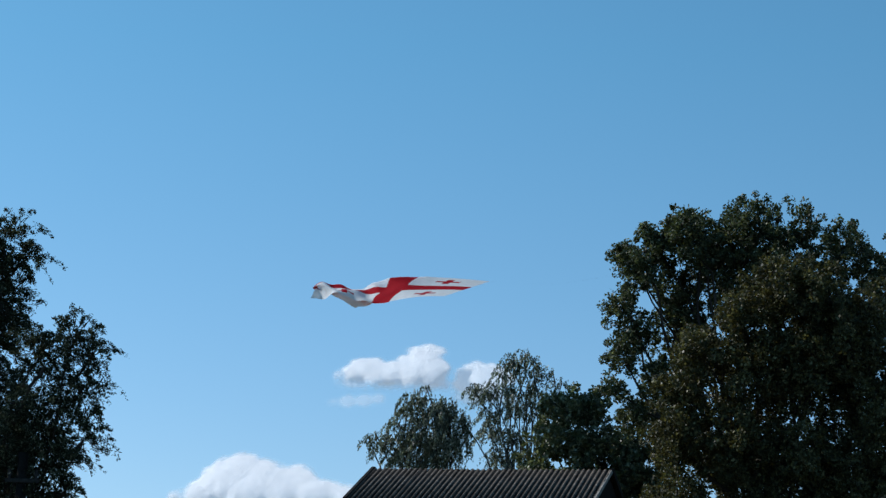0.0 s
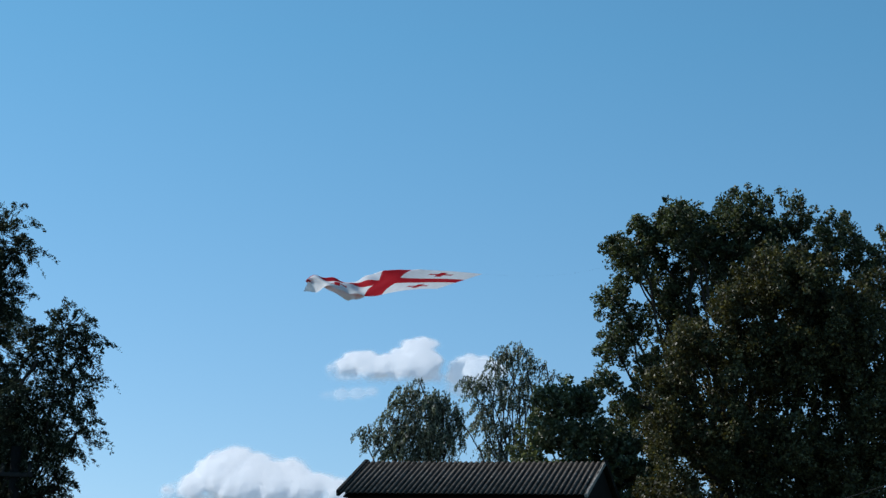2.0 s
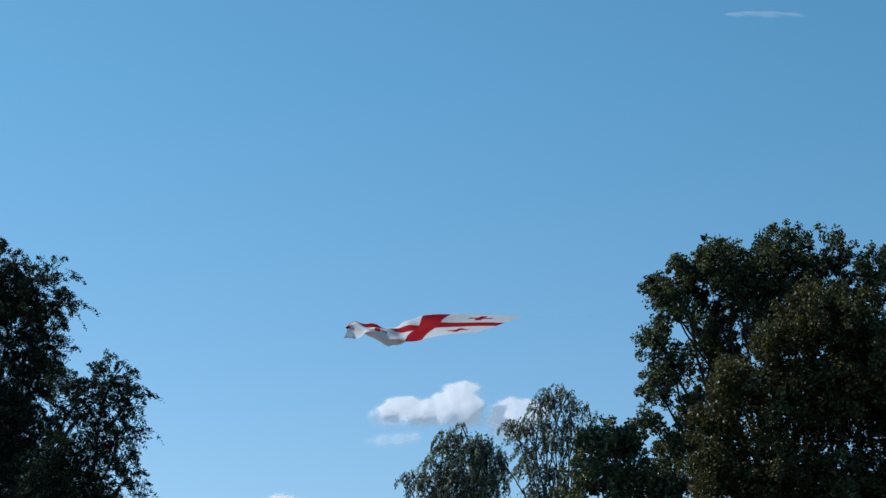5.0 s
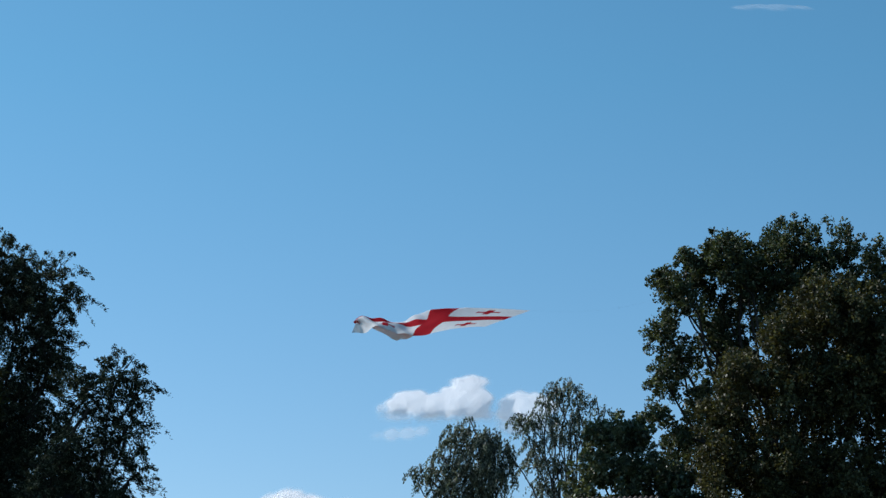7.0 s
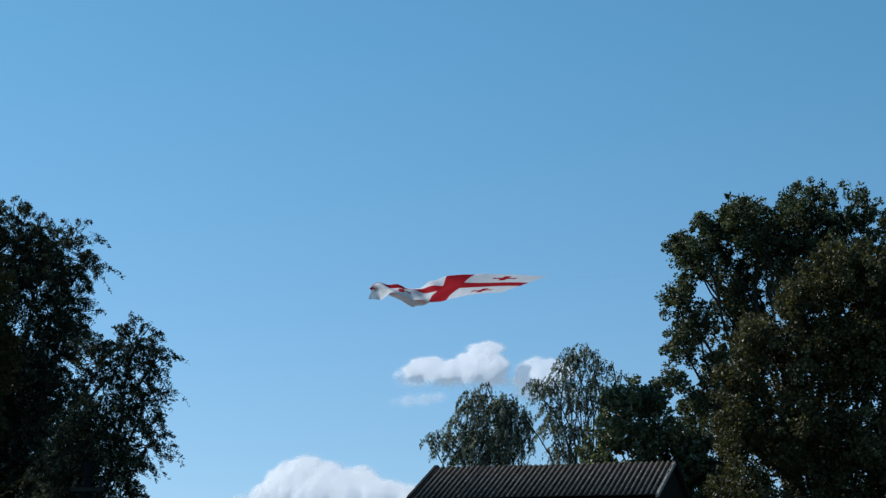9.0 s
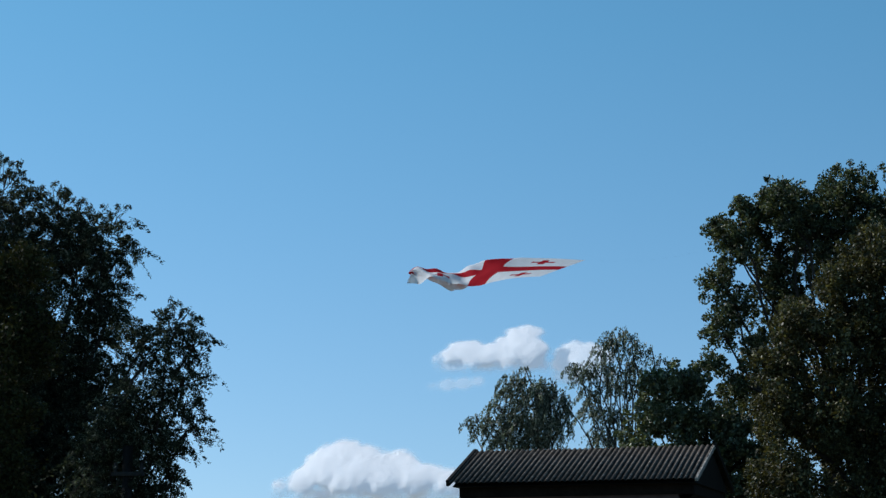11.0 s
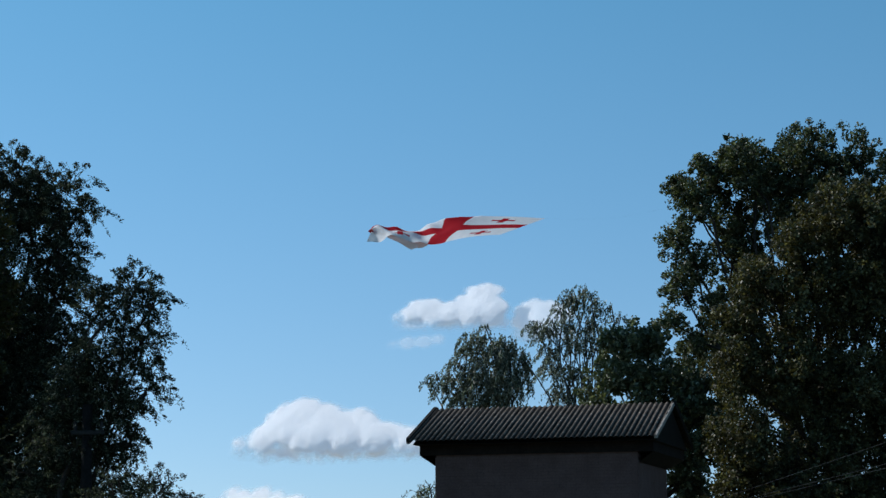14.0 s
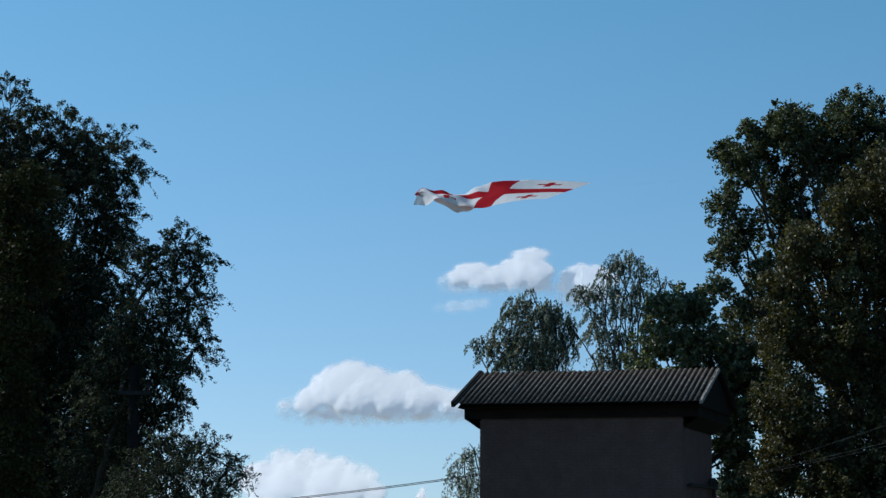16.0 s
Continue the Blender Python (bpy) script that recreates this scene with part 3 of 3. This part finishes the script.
tree("willow_bush", (-5.72, 40.0), [(0.3, 0, 3.2, 0.46), (0.8, 0, 3.0, 0.3), (-0.4, 0, 2.9, 0.65), (0.4, 0, 2.3, 0.65), (1.1, 0, 2.8, 0.2), (-0.9, 0, 2.3, 0.76)],
     "low dark willow bush with ragged shoots", L_WILLOW, M_BARK, 19, density=120, per=34, size=(0.07, 0.024), shoot=0.4, round_leaf=False, trunk=0.08, rag=0.6, twigs=6)
tree("ash", (-8.3, 36.0), [(0.0, 0, 7.5, 0.51), (0.3, 0, 7.8, 0.35), (-0.0, 0, 6.3, 0.73), (0.3, 0, 6.7, 0.54), (-0.1, 0, 5.1, 0.78), (-0.1, 0, 4.1, 0.73), (0.0, 0, 3.2, 0.73), (0.0, 0, 2.4, 0.78)],
     "yellow-green young tree before the willow", L_ASH, M_BARK, 20, density=110, per=30, size=(0.075, 0.045), tuft=0.12, trunk=0.12)

# ---- pole and lines ----
def pole():
    root = thing("utility_pole", pose(-6.99, 41.35, 0), "dark tarred wooden utility pole among willow branches", "pole")
    part("post", tubes([[((0, 0, -0.3), 0.13), ((0, 0, 2.5), 0.115), ((0, 0, 5.05), 0.1)]], 14), M_WOOD, root, smooth=True)
    arm = part("crossarm", box(-0.3, 0.36, -0.14, -0.08, 4.45, 4.53, 0.01), M_STEEL, root)
    for x in (-0.22, 0.3):
        bm = bmesh.new()
        for z, r in ((4.56, .035), (4.62, .05), (4.68, .035)):
            bmesh.ops.create_cone(bm, cap_ends=True, segments=12, radius1=r, radius2=r * .7, depth=.06, matrix=Matrix.Translation((x, -0.11, z)))
        part("insulator", bm, M_STEEL, arm)


def line(a, b, sag, r=0.003):
    pts = []
    for i in range(25):
        t = i / 24
        p = Vector(a).lerp(Vector(b), t)
        p.z -= 4 * sag * t * (1 - t)
        pts.append((p, r))
    return pts


pole()
for a, b, sag in (((5.39, 50.3, 3.08), (6.1, 24.0, 3.48), 0.03), ((5.46, 50.55, 3.08), (6.09, 24.0, 3.14), 0.03), ((5.6, 51.0, 3.08), (6.09, 24.0, 3.08), 0.03)):
    w = part("power_line", tubes([line(a, b, sag)], 6), M_WIRE, None, smooth=True)
    tagged(w, "thin grey overhead cable running to the house", "cable", "cables at the house")
for a, b, sag in (((-12.0, 62.0, 2.25), (1.0, 51.2, 3.42), 0.12), ((-12.0, 62.0, 2.23), (1.0, 51.2, 3.39), 0.13)):
    w = part("power_line", tubes([line(a, b, sag, 0.01)], 6), M_WIRE, None, smooth=True)
    tagged(w, "thin grey overhead cable running behind the house", "cable", "cables at the house")


# ---- fabric canopy behind the house ----
def canopy():
    root = thing("tent_canopy", pose(6.05, 56.0, -0.1), "red fabric tent canopy with green side behind foliage", "tent")
    bm = bmesh.new()
    bmesh.ops.create_cone(bm, cap_ends=False, segments=4, radius1=0.36, radius2=0.1, depth=0.26, matrix=Matrix.Translation((0, 0, 2.9)) @ Matrix.Rotation(math.pi / 4, 4, "Z"))
    bmesh.ops.subdivide_edges(bm, edges=bm.edges[:], cuts=3, use_grid_fill=True)
    part("roof_cloth", bm, M_RED, root)
    bm = bmesh.new()
    bmesh.ops.create_cone(bm, cap_ends=False, segments=4, radius1=0.36, radius2=0.36, depth=0.4, matrix=Matrix.Translation((0, 0, 2.565)) @ Matrix.Rotation(math.pi / 4, 4, "Z"))
    part("side_cloth", bm, M_GREEN, root, "green canvas side")
    for x in (-.24, .24):
        for y in (-.24, .24):
            part("leg", tubes([[((x, y, 0), .02), ((x, y, 2.7), .02)]], 8), M_STEEL, root)


canopy()

# ---- the flag ----
FLAG_CORNERS = [Vector(c) for c in ((3.17, 61.6, 12.29), (1.72, 58.6, 11.27), (-1.92, 61.0, 12.14), (-2.05, 58.6, 11.12))]


def flag_point(u, v):
    """u: 0 at the taut edge to 1 at the flying edge; v: 0 along the upper edge to 1 along the lower one.
    The free upper corner is folded over, under the rest, along a slanting crease."""
    x, y = u * 5.0, v * 3.3
    off = max(0.0, (x - 1.9) * 0.50 - y * 0.866)
    x, y = x - 2 * off * 0.50, y + 2 * off * 0.866
    drop = 0.2 * (1 - math.exp(-off / 0.12)) + 0.10 * off
    u, v = x / 5.0, y / 3.3
    a, c, b, d = FLAG_CORNERS
    top, low = a.lerp(b, u), c.lerp(d, u)
    top.z += 0.1 * math.sin(math.pi * min(1.0, u * 1.15))
    low.z -= 0.07 * math.sin(math.pi * u) - 0.05 * math.sin(8 * u + 0.6)
    p = top.lerp(low, v)
    s = u * u * (3 - 2 * u)
    end = max(0.0, (u - 0.35) / 0.65)
    p.z += 0.05 * s * math.sin(13 * u + 4 * v) + 0.05 * end * math.sin(26 * u - 7 * v + 3 * off)
    p.z += 0.028 * end * math.sin(55 * u + 12 * v) + 0.03 * math.sin(7 * v + 4 * u) * u
    p.y += 0.45 * s * math.sin(9 * u + 4 * v) + 0.2 * end * math.sin(31 * u + 11 * v) - 0.1 * drop
    p.x += 0.06 * s * math.sin(11 * v + 5 * u)
    p.z += 0.12 * max(0.0, (u - 0.8) / 0.2) ** 2 * math.sin(9 * v) - drop
    return p


def flag():
    root = thing("flag", pose(0.6, 60, 11.6), "white flag with red cross and four small red crosses, flying", "flag")
    shift = Vector((0.6, 60, 11.6))
    A, B = 0.42, 0.56          # the upright bar of the cross
    C, D = 0.40, 0.60          # the long bar
    nu, nv = 120, 80
    small = []
    for cu in (0.205, 0.78):
        for cv in (0.2, 0.8):
            small.append((cu, cv))
    def where(u, v):
        if A < u < B or C < v < D:
            return "cross"
        for i, (cu, cv) in enumerate(small):
            x, y = abs(u - cu) * 1.5, abs(v - cv)
            if max(x, y) < 0.105 and min(x, y) < 0.026 + 0.16 * max(x, y) ** 1.0 * 0.35:
                return "small_cross_%d" % i
        return "field_%d" % ((u > B) * 2 + (v > D))
    groups = {}
    for i in range(nu):
        for j in range(nv):
            groups.setdefault(where((i + .5) / nu, (j + .5) / nv), []).append((i, j))
    pts = {(i, j): flag_point(i / nu, j / nv) - shift for i in range(nu + 1) for j in range(nv + 1)}
    for key, cells in sorted(groups.items()):
        idx, vs, fs = {}, [], []
        for i, j in cells:
            f = []
            for q in ((i, j), (i, j + 1), (i + 1, j + 1), (i + 1, j)):
                if q not in idx:
                    idx[q] = len(vs)
                    vs.append(pts[q])
                f.append(idx[q])
            fs.append(tuple(f))
        red = "cross" in key
        name = "cross" if key == "cross" else "small_cross" if red else "field"
        part(name, (vs, fs), M_RED if red else M_WHITE, root, "red nylon " + name.replace("_", " ") if red else "", smooth=True)


flag()
w = part("flag_line", tubes([[(Vector((3.17, 61.6, 12.29)).lerp(Vector((7.6, 61.0, 12.75)), i / 12) - Vector((0, 0, 0.25 * math.sin(math.pi * i / 12))), 0.0004) for i in range(13)]], 5), M_LINE, None, smooth=True)
tagged(w, "hair-thin pale line holding the flag", "line")


# ---- clouds ----
def soften(a, rounds, reach=1):
    """Rounds of local averaging over a grid of values."""
    for _ in range(rounds):
        for axis in (0, 1):
            a = (np.roll(a, reach, axis) + 2 * a + np.roll(a, -reach, axis)) / 4
    return a


def cloud(name, at_y, blobs, label, material, seed, base=None, step=0.8, lumps=16, blur=2, rim=5.0, lean=2.5, tear=0.35, shade=1.0):
    """A cumulus from round heads (x, z, radius), each grown over with smaller ones: bulging front, flat base, thin torn rim."""
    rng = np.random.default_rng(seed)
    balls = [(x, 0.0, z, r) for x, z, r in blobs]
    for count, lo, hi in ((lumps, 0.26, 0.5), (lumps // 3, 0.3, 0.5)):
        for x, y, z, r in balls[:]:
            if r < 2.2:
                continue
            d = unit(rng.normal(size=(count, 3)) + np.array([0, -0.5, 0.35]))
            for q in d:
                balls.append((x + q[0] * r * 0.8, y + q[1] * r * 0.55, z + q[2] * r * 0.8, r * rng.uniform(lo, hi)))
    b = np.array(balls)
    lo_x, hi_x = (b[:, 0] - b[:, 3]).min() - 6, (b[:, 0] + b[:, 3]).max() + 6
    lo_z, hi_z = (b[:, 2] - b[:, 3]).min() - 6, (b[:, 2] + b[:, 3]).max() + 6
    nx, nz = int((hi_x - lo_x) / step) + 1, int((hi_z - lo_z) / step) + 1
    gx, gz = np.meshgrid(lo_x + step * np.arange(nx), lo_z + step * np.arange(nz), indexing="ij")
    wob = np.array([[noise.fractal(Vector((i * step / 7, seed * 9.0, j * step / 7)), 0.9, 2.1, 4) for j in range(nz)] for i in range(nx)])
    fine = np.array([[noise.fractal(Vector((i * step / 3.2, seed * 5.0 + 40, j * step / 3.2)), 0.8, 2.1, 3) for j in range(nz)] for i in range(nx)])
    fx, fz = gx + 1.3 * wob, gz + 1.3 * np.roll(wob, 23, 0)
    front, thick = np.full((nx, nz), -3.0), np.zeros((nx, nz))
    for x, y, z, r in balls:
        h = np.sqrt(np.maximum(r * r - (fx - x) ** 2 - (fz - z) ** 2, 0))
        front = np.maximum(front, np.where(h > 0, h - y, -3.0))
        thick = np.maximum(thick, h)
    drop = 0
    if base is not None:
        above, under = gz - base, 0.5 * (hi_z - 6 - base)
        filled = np.maximum.accumulate(thick[:, ::-1], axis=1)[:, ::-1]
        thick = thick + (filled * 0.9 - thick) * np.clip((15 - above) / 6, 0, 1) * (above > 0)
        thick = thick * np.clip((above + 2.5 * wob) / 15.0, 0, 1) ** 1.1
        drop = 0.5 * shade * (lean - 0.3) * under * (1 - np.clip(above / under, 0, 1)) ** 2
    relief = 0.42 * soften(front, max(2, blur - 4)) + 0.6 * soften(thick, 12, 4) + 0.9 * soften(wob, 3) * np.clip(thick / 8, 0, 1)
    front = relief - drop
    puff = soften(thick, blur) / rim * (1 + tear * wob) + 0.1 * fine * (thick > 0.5)
    cx, cz = (lo_x + hi_x) / 2, (lo_z + hi_z) / 2
    keep = puff > 0.02
    idx, vs, att, fs = {}, [], [], []
    for i in range(nx - 1):
        for j in range(nz - 1):
            quad = ((i, j), (i + 1, j), (i + 1, j + 1), (i, j + 1))
            if not any(keep[q] for q in quad):
                continue
            for q in quad:
                if q not in idx:
                    idx[q] = len(vs)
                    vs.append((gx[q] - cx, lean * (gz[q] - cz) - front[q], gz[q] - cz))
                    att.append(puff[q])
            fs.append(tuple(idx[q] for q in quad))
    ob = part(name, (vs, fs), material, None, smooth=True)
    ob.data.attributes.new("puff", "FLOAT", "POINT").data.foreach_set("value", np.array(att, dtype=np.float32))
    ob.matrix_world = pose(cx, at_y, cz)
    return tagged(ob, label, "cloud", "clouds", "structure")


cloud("cloud", 1500, [(36, 214, 8.4), (26, 212, 7.6), (43, 215, 6.0), (31, 201, 12.1), (18, 202, 7.1), (38, 195, 11.6), (23, 189, 12.1), (8, 189, 10.8), (-5, 197, 8.0), (-12, 194, 9.8), (-20, 189, 8.0), (-3, 186, 8.9), (-30, 186, 4.0), (34, 185, 8.0)],
      "small white cumulus cloud with soft base", M_SOFT, 1, base=172, blur=12, rim=4.0, lumps=10, shade=0.75)
cloud("cloud", 1520, [(71, 201, 9.5), (82, 200, 9.5), (63, 196, 8.6), (75, 189, 14.5), (90, 194, 9.5), (59, 185, 7.7), (63, 179, 6.8)],
      "pale hazy cumulus behind the birches", M_HAZY, 2, base=166, blur=15, rim=4.0, lumps=8, shade=0.75)
cloud("cloud", 1480, [(-99, 119, 15.0), (-109, 109, 16.7), (-83, 113, 15.8), (-73, 109, 14.1), (-59, 116, 9.7), (-52, 111, 10.6), (-89, 100, 17.7), (-123, 99, 11.4), (-139, 94, 6.5), (-67, 99, 15.8), (-45, 100, 14.1), (-32, 103, 9.7), (-21, 97, 11.4), (-9, 95, 9.7)],
      "large white cumulus cloud with grey base", M_CLOUD, 3, base=79, blur=8, rim=6.5)
cloud("cloud", 1460, [(-151, 62, 7.8), (-144, 58, 9.6), (-129, 61, 8.7), (-119, 56, 9.6), (-105, 55, 8.7), (-96, 51, 7.8), (-87, 52, 6.1), (-81, 46, 7.8), (-137, 44, 17.4), (-113, 40, 16.5), (-93, 37, 13.1), (-160, 46, 13.1), (-75, 34, 8.7), (-113, 26, 17.4), (-144, 25, 17.4)],
      "low white cumulus cloud beside the willow", M_CLOUD, 4, base=6, blur=8, rim=6.5)
cloud("cloud", 1470, [(-44, 34, 3.4), (-43, 38, 2.2)], "tiny white cloud low over the cables", M_CLOUD, 5, rim=2.0)
cloud("cloud", 1540, [(-24, 175, 5.4), (-12, 176, 5.4), (-35, 173, 3.3), (-1, 179, 4.2)], "thin wisp of cloud", M_WISP, 6, blur=20, rim=1.6)
cloud("cloud", 1510, [(262, 492, 9), (240, 495, 8), (284, 497, 8), (252, 500, 9), (270, 502, 8)], "faint thin wisp high in blue sky", M_FAINT, 7, blur=20, rim=2.6)
